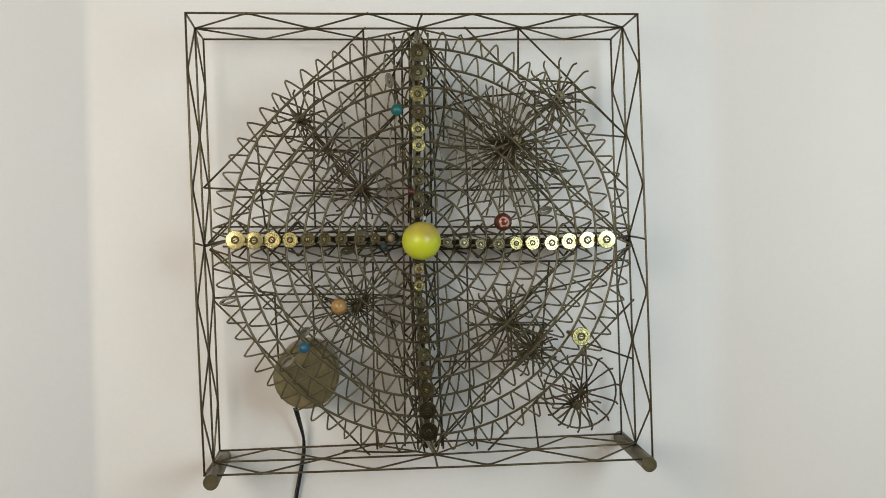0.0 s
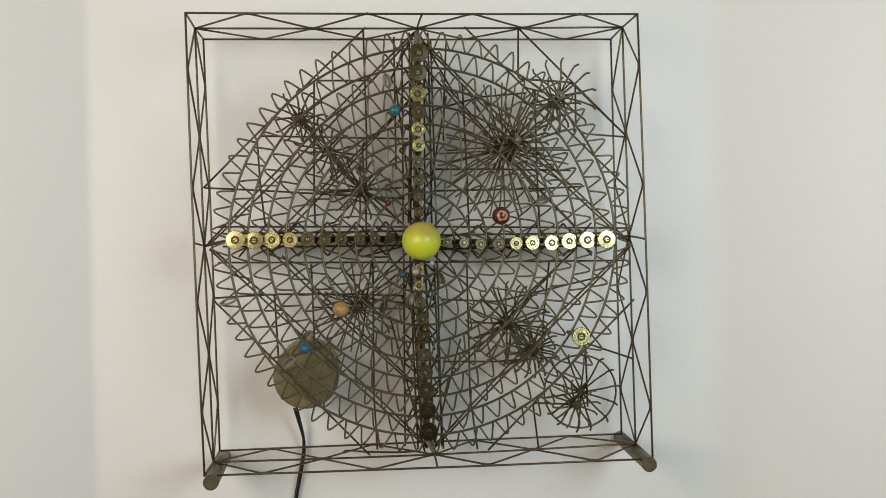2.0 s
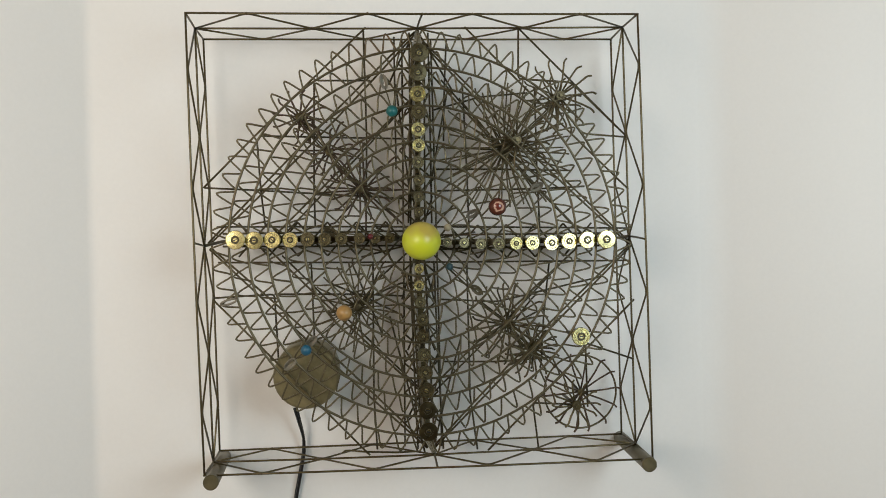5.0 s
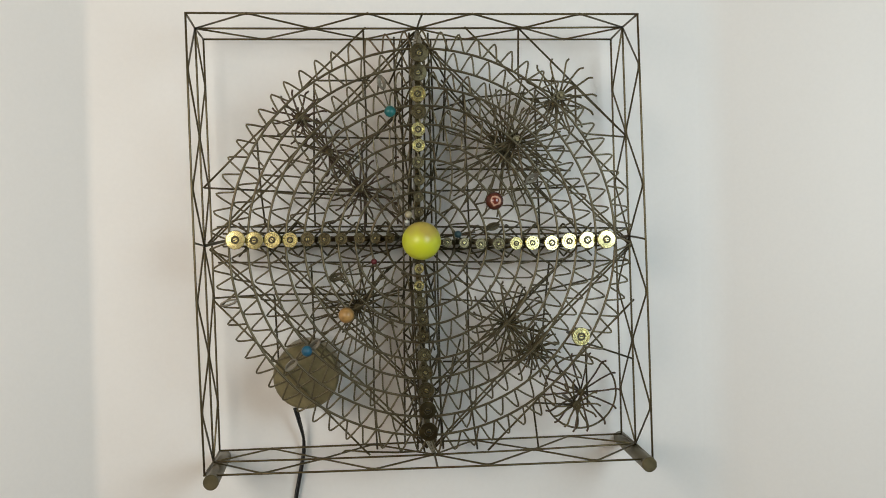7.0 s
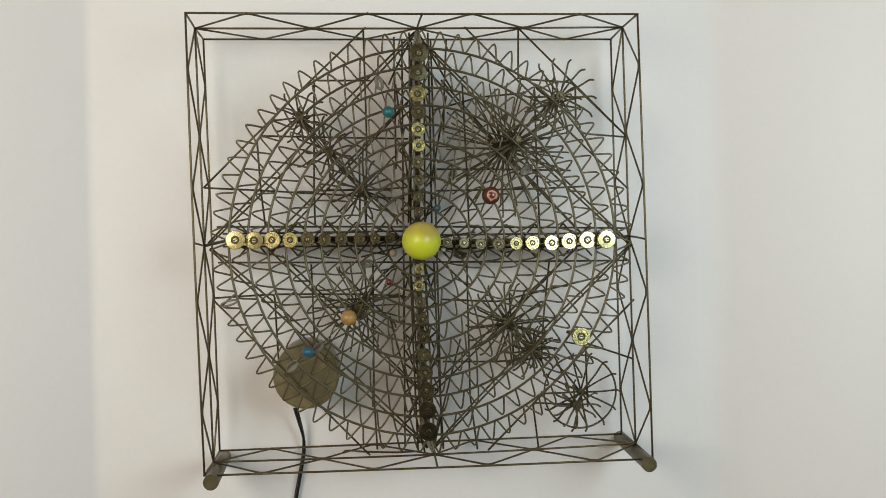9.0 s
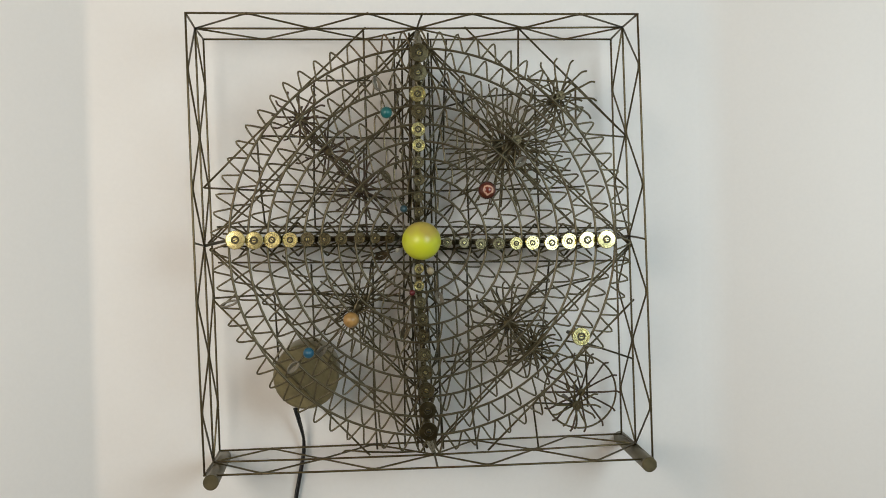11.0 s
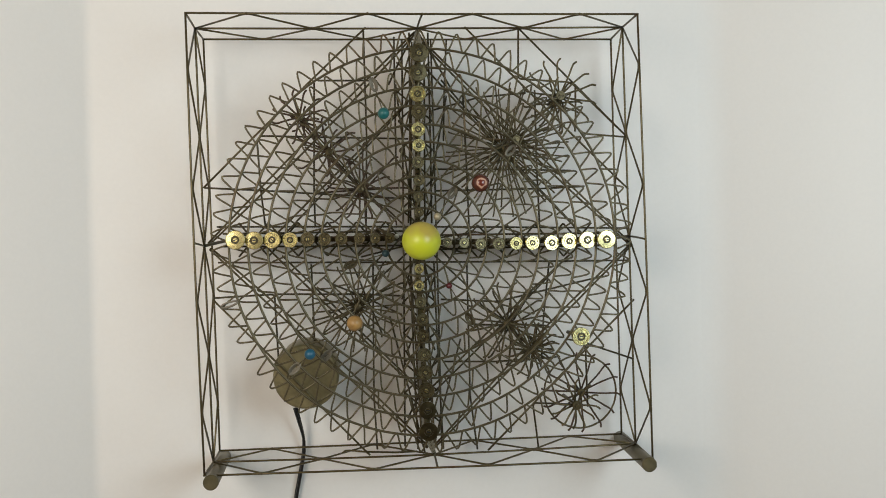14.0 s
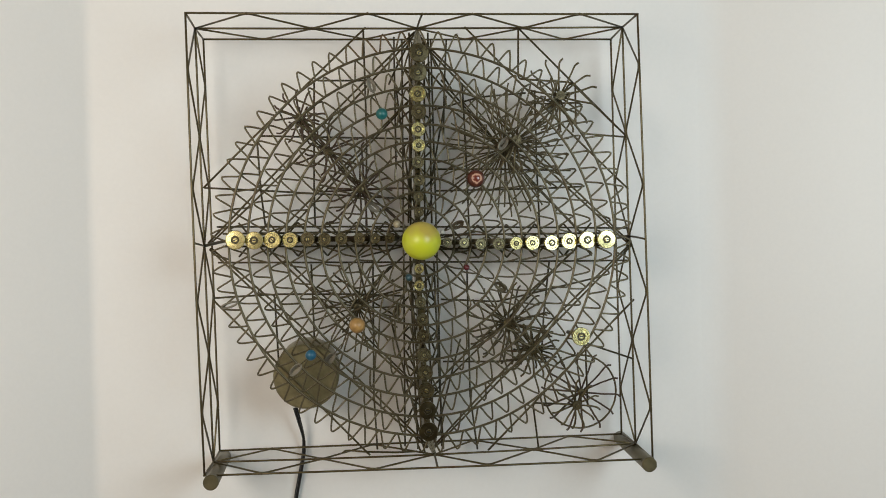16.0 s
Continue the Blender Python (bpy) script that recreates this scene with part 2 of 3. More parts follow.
lumps = []
for i in range(4):
    j = (i + 1) % 4
    for hoop in (FRONT, BACK):
        strand("frame_bar", bowed(hoop[i], hoop[j], 0.0018), 0.00122)
    strand("frame_bar", [middle(i, k / 16) for k in range(17)], 0.00122)
    strand("corner_link", bowed(FRONT[i], MIDDLE[i], 0.0003) + bowed(MIDDLE[i], BACK[i], 0.0003)[1:], 0.00122)
    for p in (FRONT[i], MIDDLE[i], BACK[i]):
        lumps.append(Vector(p))
    for edge in (FRONT, BACK):
        line = [Vector(MIDDLE[i])]
        for k in range(4):
            tip = (k + 0.5) / 4 + random.uniform(-0.012, 0.012)
            foot_at = (0.267, 0.509, 0.760, 1.0)[k] if i == 0 else (0.25, CENTRE[i], 0.75, 1.0)[k]
            if i == 0:  # the upper side is bent less evenly
                tip = ((0.130, 0.3925, 0.624, 0.8675) if edge is FRONT else (0.142, 0.386, 0.632, 0.881))[k]
            line.append(along(edge[i], edge[j], tip))
            lumps += [line[-1], middle(i, foot_at)]
            line.append(middle(i, foot_at))
        strand("truss_wire", rounded(line, 0.008), 0.00112)
    strand("frame_stub", bowed(along(FRONT[i], FRONT[j], CENTRE[i] + 0.004), middle(i, CENTRE[i]), 0.0005), 0.00122)

# solder lumps where the frame wires meet
blobs = []
for v in range(3):
    me = ball(0.0016, WIRE, "solder_joint", 0.8)
    for p in me.vertices:
        p.co *= 1 + 0.35 * noise.noise(p.co * 600 + Vector((v * 7, 0, 0)))
    blobs.append(me)
for k, at in enumerate(lumps):
    part("solder_joint", blobs[k % 3], orrery, Vector(at) - BASE, 47 * k)

# feet: round dowels under the lower corners, butting on the wall
for front, back in (((-0.2364, -0.0120, -0.2548), (-0.2472, 0.1550, -0.2660)), ((0.2465, -0.0120, -0.2561), (0.2606, 0.1550, -0.2622))):
    a, b = Vector(front), Vector(back)
    foot = part("foot", turned([(0, 0.0070), (0.0012, 0.0084), ((b - a).length - 0.001, 0.0084), ((b - a).length, 0.0075)], FOOT, "foot", 20),
                orrery, W0, 0, "round bronze-painted dowel foot")
    foot.matrix_basis = Matrix.Translation(a - BASE) @ (b - a).to_track_quat("Y", "Z").to_matrix().to_4x4()

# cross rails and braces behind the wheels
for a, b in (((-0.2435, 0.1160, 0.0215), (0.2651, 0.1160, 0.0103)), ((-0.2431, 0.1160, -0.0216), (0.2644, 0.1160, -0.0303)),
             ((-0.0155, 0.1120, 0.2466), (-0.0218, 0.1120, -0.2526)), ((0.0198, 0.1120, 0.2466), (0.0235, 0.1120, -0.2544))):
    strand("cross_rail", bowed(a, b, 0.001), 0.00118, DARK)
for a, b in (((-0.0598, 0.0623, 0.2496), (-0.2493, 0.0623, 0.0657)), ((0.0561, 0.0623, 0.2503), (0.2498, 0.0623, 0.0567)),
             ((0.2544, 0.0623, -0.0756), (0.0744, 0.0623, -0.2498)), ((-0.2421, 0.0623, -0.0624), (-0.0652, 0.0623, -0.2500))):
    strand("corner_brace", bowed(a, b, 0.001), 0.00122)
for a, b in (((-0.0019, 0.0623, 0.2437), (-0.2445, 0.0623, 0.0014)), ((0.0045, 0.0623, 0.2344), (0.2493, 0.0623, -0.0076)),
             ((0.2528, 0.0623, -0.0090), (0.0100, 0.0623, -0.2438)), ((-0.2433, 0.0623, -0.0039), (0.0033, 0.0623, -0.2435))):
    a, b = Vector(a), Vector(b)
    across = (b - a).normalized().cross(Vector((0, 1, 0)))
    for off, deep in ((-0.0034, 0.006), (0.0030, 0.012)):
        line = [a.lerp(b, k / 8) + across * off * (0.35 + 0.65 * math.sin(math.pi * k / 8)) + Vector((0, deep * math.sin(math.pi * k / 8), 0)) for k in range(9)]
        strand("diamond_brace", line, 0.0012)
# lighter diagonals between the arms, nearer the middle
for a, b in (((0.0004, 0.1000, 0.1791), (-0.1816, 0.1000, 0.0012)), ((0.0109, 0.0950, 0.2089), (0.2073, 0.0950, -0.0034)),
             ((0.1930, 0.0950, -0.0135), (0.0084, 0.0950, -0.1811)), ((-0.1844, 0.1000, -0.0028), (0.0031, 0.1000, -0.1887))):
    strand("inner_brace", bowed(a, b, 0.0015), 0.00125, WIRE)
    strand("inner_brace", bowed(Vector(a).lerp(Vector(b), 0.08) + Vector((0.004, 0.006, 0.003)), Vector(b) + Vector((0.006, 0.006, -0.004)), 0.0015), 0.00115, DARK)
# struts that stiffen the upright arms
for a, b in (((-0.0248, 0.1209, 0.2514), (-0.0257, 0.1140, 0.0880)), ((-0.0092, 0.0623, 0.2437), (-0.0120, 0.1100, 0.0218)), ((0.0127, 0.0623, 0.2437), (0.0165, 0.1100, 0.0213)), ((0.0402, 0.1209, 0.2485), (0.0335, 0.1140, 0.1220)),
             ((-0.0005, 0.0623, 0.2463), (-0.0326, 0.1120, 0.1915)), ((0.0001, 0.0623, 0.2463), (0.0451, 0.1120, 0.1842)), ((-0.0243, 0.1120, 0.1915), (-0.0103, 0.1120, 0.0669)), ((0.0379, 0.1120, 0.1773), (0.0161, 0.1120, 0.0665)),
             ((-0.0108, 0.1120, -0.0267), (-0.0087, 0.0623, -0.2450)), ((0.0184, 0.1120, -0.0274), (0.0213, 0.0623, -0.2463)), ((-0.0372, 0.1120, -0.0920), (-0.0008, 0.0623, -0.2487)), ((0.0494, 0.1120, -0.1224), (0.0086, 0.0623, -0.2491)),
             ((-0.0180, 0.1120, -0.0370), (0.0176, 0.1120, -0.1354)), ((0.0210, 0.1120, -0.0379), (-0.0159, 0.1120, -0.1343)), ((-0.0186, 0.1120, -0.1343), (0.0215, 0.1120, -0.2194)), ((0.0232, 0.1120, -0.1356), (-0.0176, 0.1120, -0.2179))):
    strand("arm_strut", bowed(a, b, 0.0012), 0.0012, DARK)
# bearing brackets for the pinion shafts, bent from single wires
for line in ([(0.1200, 0.0623, 0.2490), (0.1188, 0.0623, 0.1890), (0.1820, 0.0623, 0.1847), (0.2495, 0.0623, 0.1189)],
             [(0.1200, 0.0623, 0.2490), (0.2495, 0.0623, 0.1189)],
             [(0.2495, 0.0623, 0.1189), (0.1972, 0.0623, 0.1235), (0.1871, 0.0623, 0.1310), (0.1874, 0.0623, 0.1820)],
             [(-0.0625, 0.0623, 0.2456), (-0.0608, 0.1100, 0.1281), (-0.0638, 0.1160, 0.0194)],
             [(-0.1166, 0.0623, 0.1881), (-0.0555, 0.0900, 0.1926)],
             [(-0.1833, 0.0623, 0.1247), (-0.1211, 0.1000, 0.1269), (-0.0104, 0.1120, 0.1250)],
             [(-0.2481, 0.0623, 0.0657), (-0.1937, 0.0900, 0.0637), (-0.0161, 0.1120, 0.0517)],
             [(-0.1873, 0.0623, 0.1189), (-0.1882, 0.1000, 0.0622), (-0.1855, 0.1160, 0.0204)],
             [(-0.1205, 0.0623, 0.1875), (-0.1257, 0.1100, 0.0665), (-0.1256, 0.1160, 0.0192)],
             [(-0.2408, 0.0623, -0.0612), (-0.1740, 0.0900, -0.0601), (-0.1721, 0.1050, -0.1491)],
             [(-0.1740, 0.0900, -0.0601), (-0.0711, 0.1120, -0.0641), (-0.0186, 0.1120, -0.0675)],
             [(-0.1314, 0.1150, -0.0261), (-0.1299, 0.1120, -0.0894), (-0.1284, 0.1000, -0.1430)],
             [(-0.0564, 0.1160, -0.0258), (-0.0586, 0.1120, -0.1885), (-0.0564, 0.0623, -0.2431)],
             [(0.2517, 0.0623, -0.1468), (0.1940, 0.0623, -0.1260), (0.1953, 0.0623, -0.2026)],
             [(0.1348, 0.0623, -0.2489), (0.1290, 0.0623, -0.1954), (0.1803, 0.0623, -0.1993)],
             [(0.0616, 0.0623, -0.2479), (0.0599, 0.1120, -0.1928), (0.0595, 0.1160, -0.0263)],
             [(0.1630, 0.1150, -0.0287), (0.1540, 0.1120, -0.0974), (0.1457, 0.0900, -0.1505)],
             [(0.0271, 0.1120, -0.1497), (0.0946, 0.1120, -0.1519), (0.1625, 0.0800, -0.1442)],
             [(0.0259, 0.1120, -0.0729), (0.0961, 0.1120, -0.0775), (0.2207, 0.0900, -0.0488)],
             [(0.0222, 0.1120, 0.1601), (0.0799, 0.1120, 0.1756), (0.1296, 0.0750, 0.1743)],
             [(0.0221, 0.1120, 0.0872), (0.0993, 0.1120, 0.0862), (0.1865, 0.0900, 0.0819)],
             [(0.0631, 0.1160, 0.0142), (0.0613, 0.1120, 0.0867), (0.0553, 0.0900, 0.1873)],
             [(0.1519, 0.1160, 0.0125), (0.1489, 0.1120, 0.0855), (0.1407, 0.0750, 0.1776)],
             [(0.1993, 0.0750, 0.0616), (0.1556, 0.1120, 0.0616), (0.0230, 0.1120, 0.0608)]):
    strand("bearing_bracket", rounded(line, 0.005), 0.00118, DARK if len(line) < 4 else WIRE)

# a bent tie along the lower side
strand("lower_tie", rounded([(-0.0979, 0.0623, -0.2466), (-0.0933, 0.0635, -0.2431), (-0.0683, 0.0640, -0.2462), (-0.0352, 0.0640, -0.2483), (-0.0100, 0.0630, -0.2478)], 0.005), 0.00115)
# ribs of parallel wires that carry the pinion shafts
for a, b, count in (((-0.1463, 0.095, 0.1535), (-0.0583, 0.100, 0.0533), 3), ((0.1043, 0.100, -0.1019), (0.1425, 0.095, -0.1469), 2),
                    ((-0.0767, 0.090, -0.0771), (-0.0600, 0.112, -0.0645), 2)):
    a, b = Vector(a), Vector(b)
    across = (b - a).normalized().cross(Vector((0, 1, 0)))
    for k in range(count):
        off = across * 0.0030 * (k - (count - 1) / 2) + Vector((0, 0.004 * (k % 2), 0))
        strand("shaft_rib", bowed(a + off, b + off * 0.8, 0.0008), 0.00095)
# ---------------------------------------------------------------- wheels
AXIS = (0.0015, 0.0, -0.0017)
# radius, depth, teeth, degrees a second, a tooth at
WHEELS = [
    (0.2163, 0.0120, 71, 0.075, 139.9), (0.1970, 0.0215, 66, 0.222, 100.5),
    (0.1763, 0.0310, 61, 0.408, 118.3), (0.1570, 0.0405, 54, 0.884, 187.8),
    (0.1367, 0.0500, 48, 2.276, 17.0), (0.1177, 0.0595, 41, 5.1, -19.0), (0.0983, 0.0690, 34, 14.25, -15.9),
    (0.0783, 0.0785, 27, 26.5, -24.4), (0.0602, 0.0880, 21, 43.2, 188.0), (0.0415, 0.0975, 15, 108.94, 0.0)]


def tooth_wave(u):
    """-1 to 1 and back, straight flanks and round tips."""
    return math.asin(0.76 * math.sin(u)) / math.asin(0.76)


def gear_wheel(row):
    radius, depth, teeth, rate, first = row
    turns = max(48, teeth * 2)
    ring = [(radius * math.cos(2 * math.pi * k / turns), 0, radius * math.sin(2 * math.pi * k / turns)) for k in range(turns)]
    wheel = part("gear_wheel", wire_mesh(ring, 0.0014, STEEL, "gear_wheel", 8, True), orrery,
                 Vector((AXIS[0], depth, AXIS[2])) - BASE, 0, "wire ring with a zigzag rim of teeth")
    reach, steps, zig = 0.0097, 16, []
    for k in range(teeth * steps):
        u = 2 * math.pi * k / steps
        tooth = int(k / steps)
        wob = 0.0013 * noise.noise((tooth * 3.1, radius * 90, 0.5))
        a = 2 * math.pi * k / (teeth * steps) + radians(first) + 0.016 * noise.noise((tooth * 1.7, radius * 50, 9.5)) * math.sin(u / 2) ** 2
        r = radius + reach * (1 + tooth_wave(u + math.pi / 2)) + wob * (1 + math.sin(u + math.pi / 2))
        zig.append((r * math.cos(a), 0.0024 + 0.0006 * noise.noise((k * 0.05, radius * 70, 3.3)), r * math.sin(a)))
    part("zigzag_rim", wire_mesh(zig, 0.00114, STEEL, "zigzag_rim", 6, True), wheel)
    return wheel


wheels = [gear_wheel(row) for row in WHEELS]


def planet(wheel, degrees, out, inn, size, mat, name, label, lift=-0.012):
    """A bead on a wire arm whose far end is looped round a tooth."""
    c, s = math.cos(radians(degrees)), math.sin(radians(degrees))
    loop = []
    ahead = -0.003 if lift < 0 else 0.004  # the inner beads ride behind their wheels
    for k in range(67):  # three turns, wound a little apart
        a = 2 * math.pi * k / 20
        rr, w = out + (0.0085 - 0.0011 * k / 20) * math.cos(a), (0.0046 - 0.0011 * k / 20) * math.sin(a)
        loop.append((rr * c - w * s, ahead + 0.0013 * k / 20, rr * s + w * c))
    part("arm_loop", wire_mesh(loop, 0.00085, SILVER if lift < 0 else STEEL, "arm_loop", 6), wheel, label="silver wire loop")
    arm = [(r * c, y, r * s) for r, y in ((out - 0.008, ahead), (out - 0.015, ahead * 1.2), ((out + inn) / 2, lift * 0.6), (inn + size * 0.5, lift))]
    part("planet_arm", wire_mesh(rounded(arm), 0.0007, STEEL, "planet_arm", 6), wheel)
    part(name, ball(size, mat, name), wheel, (inn * c, lift, inn * s), 0, label)


planet(wheels[1], 219.7, 0.2027, 0.1781, 0.0060, BLUE, "planet_bead", "glossy blue bead")
planet(wheels[2], 101.0, 0.1871, 0.1518, 0.0065, TEAL, "planet_bead", "glossy teal bead")
planet(wheels[3], 215.7, 0.1708, 0.1209, 0.0089, AMBER, "planet_bead", "mottled amber stone bead")
planet(wheels[4], 13.2, 0.1479, 0.0945, 0.0104, STONE, "planet_bead", "red banded stone bead with a pale ring")
planet(wheels[6], 101.3, 0.1085, 0.0612, 0.0036, RED, "planet_bead", "small dark red bead", 0.003)
planet(wheels[7], 185.4, 0.0885, 0.0449, 0.0043, MIST, "planet_bead", "small speckled blue-green bead", 0.003)
planet(wheels[8], 171.5, 0.0708, 0.0361, 0.0046, PEARL, "planet_bead", "small pale beige bead", -0.004)
planet(wheels[9], 80.0, 0.0503, 0.0295, 0.0029, CHALK, "planet_bead", "tiny off-white bead", 0.003)

# the spare arm loop on the outermost wheel
c, s = math.cos(radians(195.3)), math.sin(radians(195.3))
spare = []
for k in range(20):
    a = 2 * math.pi * k / 20
    rr, w = 0.2262 + 0.009 * math.cos(a), 0.0024 * math.sin(a)
    spare.append((rr * c - w * s, -0.002, rr * s + w * c))
part("arm_loop", wire_mesh(spare, 0.0012, SILVER, "arm_loop", 6, True), wheels[0], label="silver wire loop")

# ---------------------------------------------------------------- rollers on the four arms
# x and z of the rollers, from the middle outwards; each stands 9.5 mm nearer than the last
ARMS = {
    "right": [(0.0334, -0.0026), (0.0528, -0.0036), (0.0713, -0.0053), (0.0915, -0.0056), (0.1108, -0.0053), (0.1284, -0.0050), (0.1491, -0.0054), (0.1675, -0.0038), (0.1862, -0.0028), (0.2058, -0.0026)],
    "left": [(-0.0359, 0.0036), (-0.0535, 0.0040), (-0.0722, 0.0043), (-0.0931, 0.0041), (-0.1122, 0.0039), (-0.1310, 0.0043), (-0.1499, 0.0040), (-0.1690, 0.0044), (-0.1877, 0.0042), (-0.2066, 0.0052)],
    "top": [(-0.0002, 0.0343), (-0.0009, 0.0525), (-0.0006, 0.0714), (-0.0019, 0.0919), (-0.0014, 0.1107), (-0.0023, 0.1280), (-0.0019, 0.1472), (-0.0032, 0.1658), (-0.0029, 0.1880), (-0.0020, 0.2080)],
    "bottom": [(-0.0014, -0.0338), (-0.0024, -0.0536), (-0.0020, -0.0725), (-0.0004, -0.0925), (-0.0008, -0.1113), (-0.0005, -0.1318), (-0.0003, -0.1506), (-0.0001, -0.1697), (0.0001, -0.1903), (0.0002, -0.2124)]}


def roller(at, size, mat, back, dished=False, lean=(0, 0)):
    """A flanged brass roller with a slotted screw in its face."""
    depth = back - at[1]
    g = size * random.uniform(0.42, 0.48)
    tip = pose(0, 0, 0, random.uniform(-2, 2) + lean[0], 0, random.uniform(-2, 2) + lean[1])
    face = [(0.0004, g), (0.0004, size * 0.60), (0.0014, size * 0.64), (0.0014, size * 0.74), (0.0, size * 0.80), (0.0, size * 0.95)] if dished else [(0.0, g), (0.0002, size * 0.93)]
    body = part("roller", turned([(0.0022, g * 0.60), (0.0022, g * 0.98)] + face + [(0.0008, size), (0.0026, size), (0.0034, size * 0.74),
                                  (0.0075, size * 0.55), (0.0125, size * 0.55), (0.0150, size * 0.72), (0.0165, size * 0.70)], mat, "roller", 28),
                orrery, Vector(at) - BASE)
    body.matrix_basis = Matrix.Translation(Vector(at) - BASE) @ tip @ pose(0, 0, 0, 0, random.uniform(0, 360), 0)
    # the recess floor has its shade put into a dark colour
    part("screw_recess", turned([(0.0014, g * 0.50), (0.0014, g * 0.985), (0.0021, g * 0.985)], DARK, "screw_recess", 20), body)
    # the head's lighter brass stands in for its glint
    part("screw_head", turned([(-0.0006, g * 0.46), (-0.0001, g * 0.56), (0.0020, g * 0.56)], DIMBRASS if mat is DARKBRASS else BRASS, "screw_head", 16), body, label="slotted screw head")
    # the slot is a black bar laid on the head for the cut's shade
    slot, t = g * 0.45, g * 0.11
    part("screw_slot", mesh_of([(-slot, -0.0008, -t), (slot, -0.0008, -t), (slot, -0.0008, t), (-slot, -0.0008, t),
                                (-slot, 0.0, -t), (slot, 0.0, -t), (slot, 0.0, t), (-slot, 0.0, t)],
                               [(0, 1, 2, 3), (7, 6, 5, 4), (0, 4, 5, 1), (1, 5, 6, 2), (2, 6, 7, 3), (3, 7, 4, 0)], "screw_slot", CORD, False), body)
    part("axle", turned([(0.0165, 0.0022), (depth, 0.0022)], DARK, "axle", 10), body)


# rollers that mirror a lamp get the brighter brass, counted from the middle
LIT = {"right": range(4, 10), "left": (6, 7, 8, 9), "top": (4, 5, 7), "bottom": (0, 1)}
for name, places in ARMS.items():
    row = [Vector((x, 0.0875 - 0.0095 * k, z)) for k, (x, z) in enumerate(places)]
    inner, outer = row[0], row[-1]
    for k, at in enumerate(row):
        roller(at, 0.0060 + 0.0045 * (k / 9) ** 1.2, BRASS if k in LIT[name] else DARKBRASS if name == "bottom" and k > 7 else DIMBRASS, at.y + 0.023, k < 8)
    way = (outer - inner).normalized()
    a, b = inner - way * 0.035 + Vector((0, 0.024, 0)), outer + way * 0.012 + Vector((0, 0.022, 0))
    side = way.cross(Vector((0, 1, 0))).normalized()
    w = side * 0.0032
    # depth added behind the bar, growing outwards, widens its shadow on the wall
    corners = [a - w, a + w, b + w, b - w]
    part("arm_bar", mesh_of(corners + [p + Vector((0, deep, 0)) for p, deep in zip(corners, (0.020, 0.020, 0.098, 0.098))],
                            [(0, 1, 2, 3), (7, 6, 5, 4), (0, 4, 5, 1), (1, 5, 6, 2), (2, 6, 7, 3), (3, 7, 4, 0)], "arm_bar", DIMBRASS if name in ("top", "bottom") else DARK, False),
         orrery, W0, 0, "flat dim brass arm, deepened to cast a broad shadow")
    target = min((middle(q, CENTRE[q]) for q in range(4)), key=lambda p: (p - b).length)
    if name in ("top", "bottom"):
        start = b - way * 0.006
        long = (target - start).length
        horn = part("arm_bracket", turned([(0, 0.0050), (0.002, 0.0066), (long * 0.55, 0.0042), (long, 0.0016)], DIMBRASS, "arm_bracket", 14),
                    orrery, W0, 0, "tapered brass horn that ties the arm to the frame")
        horn.matrix_basis = Matrix.Translation(start - BASE) @ (target - start).to_track_quat("Y", "Z").to_matrix().to_4x4()
    else:
        strand("arm_bracket", bowed(b - way * 0.004, target, 0.0004), 0.0018, DARK)
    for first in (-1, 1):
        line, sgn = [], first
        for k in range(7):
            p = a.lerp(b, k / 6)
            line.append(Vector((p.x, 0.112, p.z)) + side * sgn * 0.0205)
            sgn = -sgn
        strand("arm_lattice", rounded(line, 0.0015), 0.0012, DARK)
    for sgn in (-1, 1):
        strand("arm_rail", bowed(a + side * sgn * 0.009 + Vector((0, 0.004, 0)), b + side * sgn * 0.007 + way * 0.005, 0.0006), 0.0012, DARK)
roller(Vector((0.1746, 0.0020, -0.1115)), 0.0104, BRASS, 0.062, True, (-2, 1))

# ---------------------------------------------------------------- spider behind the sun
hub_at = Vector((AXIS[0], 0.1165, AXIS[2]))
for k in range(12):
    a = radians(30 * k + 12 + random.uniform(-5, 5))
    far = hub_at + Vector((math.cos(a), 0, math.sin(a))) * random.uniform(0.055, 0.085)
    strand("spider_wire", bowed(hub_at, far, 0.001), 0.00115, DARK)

# ---------------------------------------------------------------- sun
SUN_AT = Vector((-0.0018, 0.0300, 0.0000))
sun = part("sun_ball", ball(0.0222, SUN, "sun_ball", 0.985), orrery, SUN_AT - BASE, 0, "glossy yellow lacquered wooden ball")
part("sun_post", turned([(0.018, 0.0025), (0.088, 0.0025)], DARK, "sun_post", 12), sun)

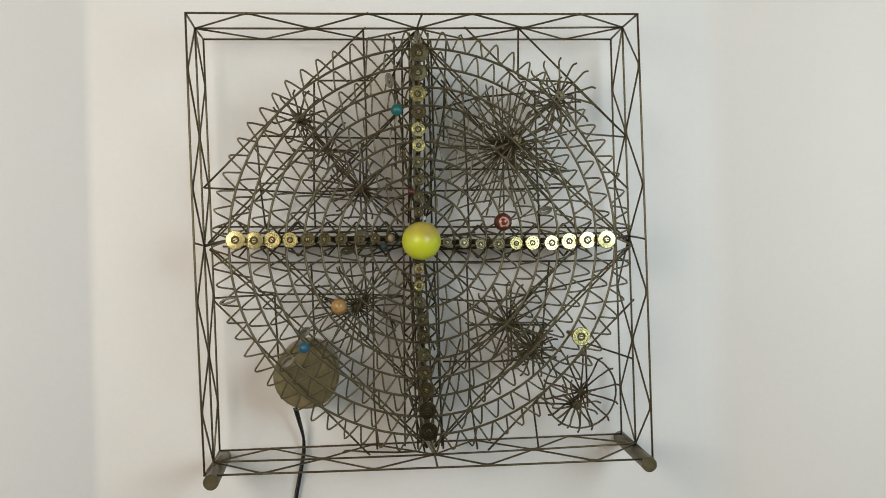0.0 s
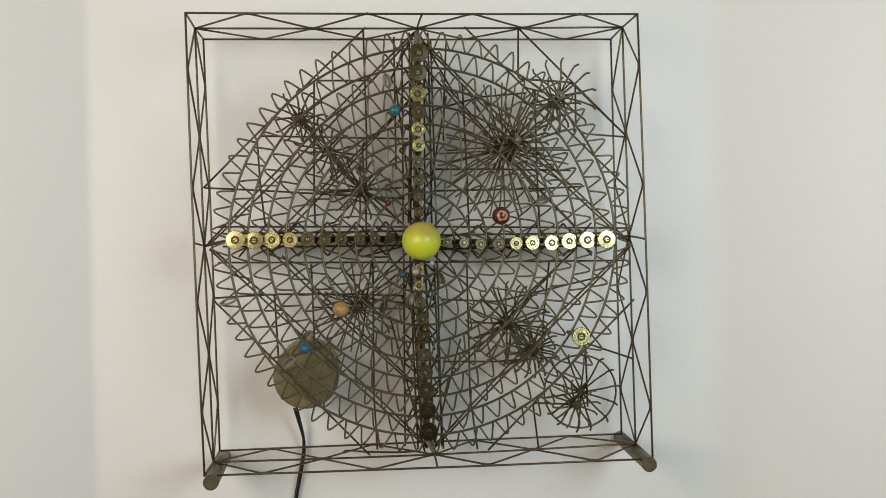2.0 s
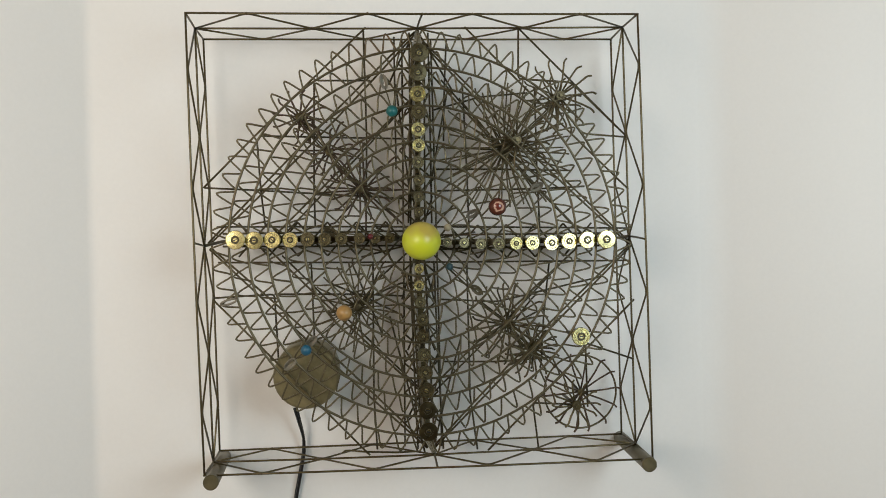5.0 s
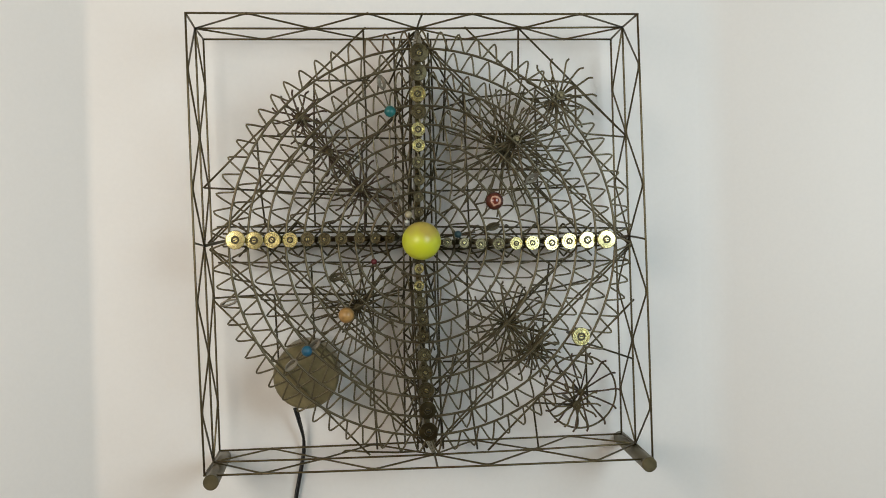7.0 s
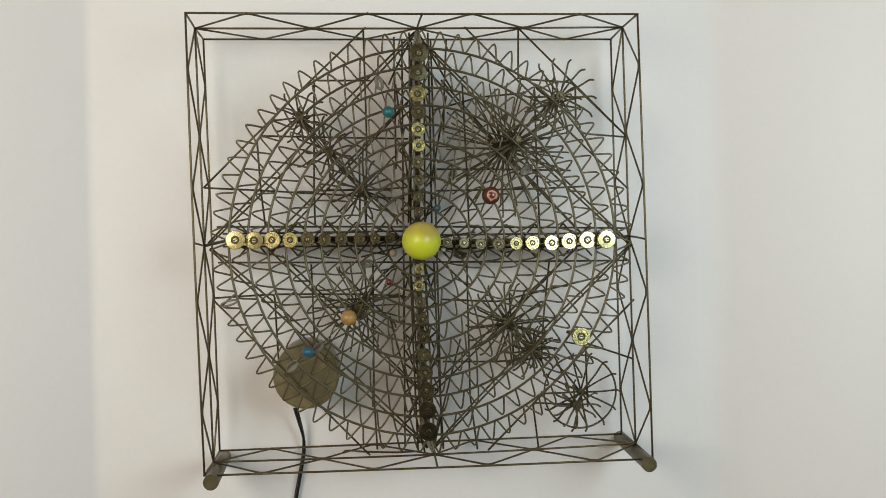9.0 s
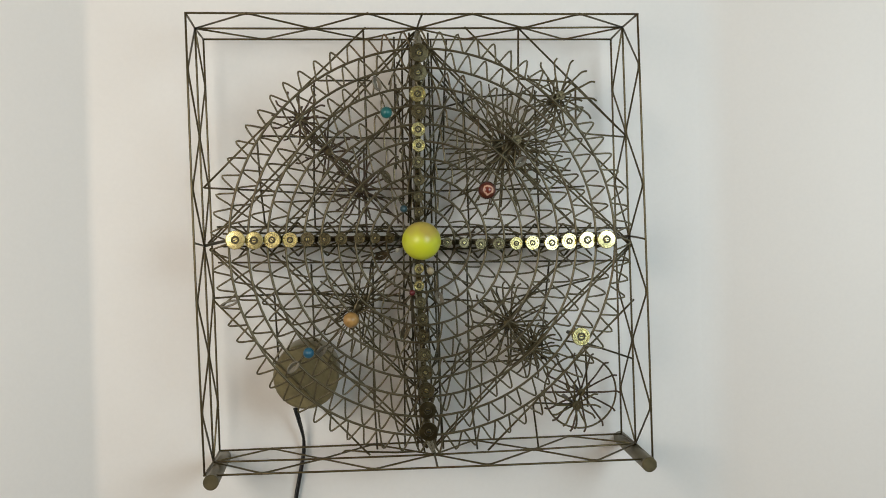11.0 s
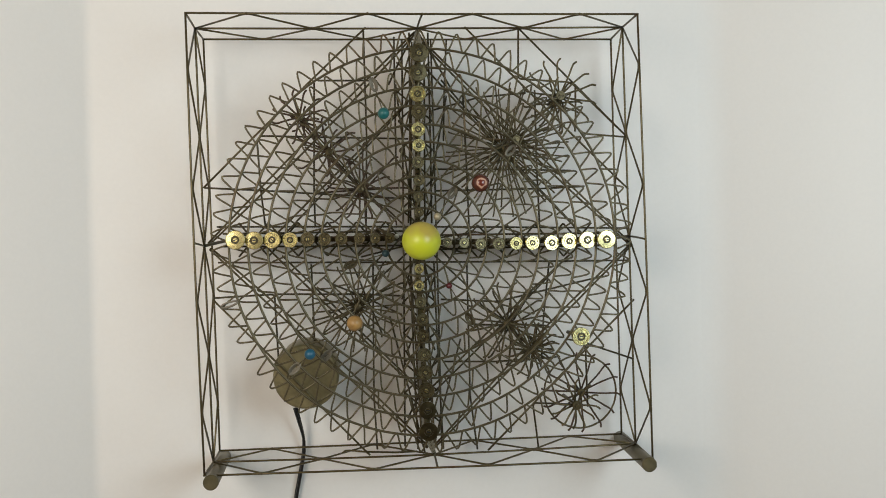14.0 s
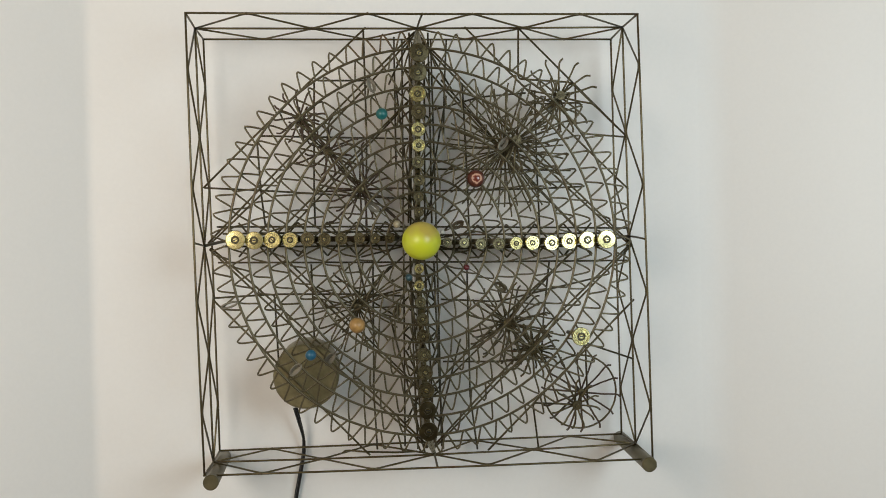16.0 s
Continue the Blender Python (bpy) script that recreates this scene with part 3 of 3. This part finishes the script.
# ---------------------------------------------------------------- pinions: hubs bristling with hooked spokes
# place, spoke length, spokes, degrees a second, washer, first spoke at
PINIONS = [
    ((0.1652, 0.0500, 0.1661), 0.04582, 14, -1.75, True, 92.7), ((0.1651, 0.0750, 0.1612), 0.03351, 14, -1.75, False, 80),
    ((0.1129, 0.0520, 0.1152), 0.04078, 16, 8.0, True, 0), ((0.1053, 0.0850, 0.1100), 0.07272, 26, 8.0, False, 0), ((0.1049, 0.1000, 0.1087), 0.08367, 24, 8.0, False, 0),
    ((-0.1391, 0.0750, 0.1475), 0.03351, 12, -4.1, False, 15), ((-0.1352, 0.0950, 0.1447), 0.01903, 10, -4.1, False, 0),
    ((-0.1055, 0.0850, 0.1070), 0.02976, 11, 24.0, False, 0), ((-0.1095, 0.1050, 0.1117), 0.04115, 6, 24.0, False, 0),
    ((-0.0704, 0.0950, 0.0634), 0.03960, 16, -45.0, False, 0), ((-0.0650, 0.1100, 0.0630), 0.05900, 8, -45.0, False, 0),
    ((-0.0762, 0.0900, -0.0780), 0.05500, 22, 40.0, False, 0), ((-0.0650, 0.1120, -0.0690), 0.05200, 8, 40.0, False, 0),
    ((0.1041, 0.0900, -0.1023), 0.05165, 16, 10.5, False, 0), ((0.1122, 0.1060, -0.1062), 0.05075, 12, 10.5, False, 0),
    ((0.1329, 0.0800, -0.1351), 0.03501, 16, -7.0, False, 0), ((0.1394, 0.1030, -0.1346), 0.02718, 12, -7.0, False, 0),
    ((0.1781, 0.0500, -0.1970), 0.03011, 12, -1.0, True, 10), ((0.1905, 0.0750, -0.1869), 0.04959, 14, -1.0, False, 9)]


def pinion(row):
    at, length, count, rate, washer, first = row
    hub = part("pinion", turned([(-0.004, 0.0024), (-0.0032, 0.0046), (0.0032, 0.0046), (0.004, 0.0024)], WIRE, "pinion", 16), orrery,
               Vector(at) - BASE, 0, "wire pinion bristling with hooked spokes")
    part("shaft", turned([(-0.006, 0.0018), (0.1165 - at[1], 0.0018)], DARK, "shaft", 10), hub)
    if washer:
        part("washer", turned([(-0.0062, 0.0058), (-0.0072, 0.0052), (-0.0072, 0.0040), (-0.0066, 0.0036)], WIRE, "washer", 20), hub)
        part("shaft_end", turned([(-0.0070, 0.0022), (-0.0092, 0.0018)], WIRE, "shaft_end", 12), hub)
    kinds = []
    for v in range(3):
        h = random.uniform(0.6, 1.3) if count < 20 else 0.2
        # spokes set deeper than 0.1 m take the wire with shade in its colour
        kinds.append(wire_mesh(rounded([(0.003, 0, 0), (length * 0.55, random.uniform(-0.0015, 0.0015), random.uniform(-0.001, 0.001)),
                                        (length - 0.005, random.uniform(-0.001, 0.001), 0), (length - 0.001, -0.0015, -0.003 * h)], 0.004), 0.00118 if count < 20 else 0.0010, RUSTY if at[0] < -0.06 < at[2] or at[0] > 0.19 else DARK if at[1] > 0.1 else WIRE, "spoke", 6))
    for k in range(count):
        part("spoke", kinds[k % 3], hub, (0, (-0.0022, 0.0022)[k % 2], 0), -first - 360 * k / count + random.uniform(-3, 3))
    return hub


pinions = [pinion(row) for row in PINIONS]
hoop = [(0.04423 * math.cos(2 * math.pi * k / 48), 0.0035, 0.04423 * math.sin(2 * math.pi * k / 48)) for k in range(48)]
part("hoop", wire_mesh(hoop, 0.00118, WIRE, "hoop", 6, True), pinions[-1])

# ---------------------------------------------------------------- motor and cord
MOTOR_AT = Vector((-0.1378, 0.0680, -0.1562))
R_M = 0.0383
motor = part("motor", turned([(0.0, R_M * 0.93), (0.0008, R_M * 0.97), (0.003, R_M), (0.073, R_M), (0.075, R_M * 0.96)], CASE, "motor", 40), orrery,
             MOTOR_AT - BASE, 0, "round bronze-painted motor housing")
cord_line = [(-0.1554, 0.1280, -0.2032), (-0.1506, 0.1320, -0.2238), (-0.1467, 0.1400, -0.2433), (-0.1474, 0.1450, -0.2635), (-0.1532, 0.1480, -0.2925), (-0.1596, 0.1500, -0.3235)]
end = Vector(cord_line[-1])
cord_line += [end + Vector((-0.004, 0.0005, -0.06)), end + Vector((0.002, 0.0005, -0.25)), end + Vector((0.0, 0.0005, -0.972))]
cord_line = rounded(cord_line, 0.02)
fine_line = []
for a, b in zip(cord_line, cord_line[1:]):
    n = max(1, int((b - a).length / 0.004))
    fine_line += [a.lerp(b, k / n) for k in range(n)]
fine_line.append(cord_line[-1])
CORD_AT = fine_line[-1]
cord = new("power_cord")
cord.location = CORD_AT
tagged(cord, "black two-core power cord hanging down the white wall", "cord")
for side in (0, math.pi):  # two cores lie side by side and slowly twist
    core = []
    for k, p in enumerate(fine_line):
        a = side + 0.9 + 0.5 * math.sin(k * 0.11) + k * 0.035
        core.append(p - CORD_AT + Vector((0.0018 * math.cos(a), 0.0018 * math.sin(a), 0)))
    part("cord_core", wire_mesh(core, 0.0019, CORD, "cord_core", 8), cord)


def motions():
    for wheel, (radius, depth, teeth, rate, first) in zip(wheels, WHEELS):
        at = Vector((AXIS[0], depth, AXIS[2])) - BASE
        walk(wheel, [(k / 2, pose(*at, 0, -rate * k / 2, 0)) for k in range(33)])
    for hub, (place, length, count, rate, washer, first) in zip(pinions, PINIONS):
        at = Vector(place) - BASE
        walk(hub, [(t, pose(*at, 0, -rate * t, 0)) for t in range(17)])


motions()
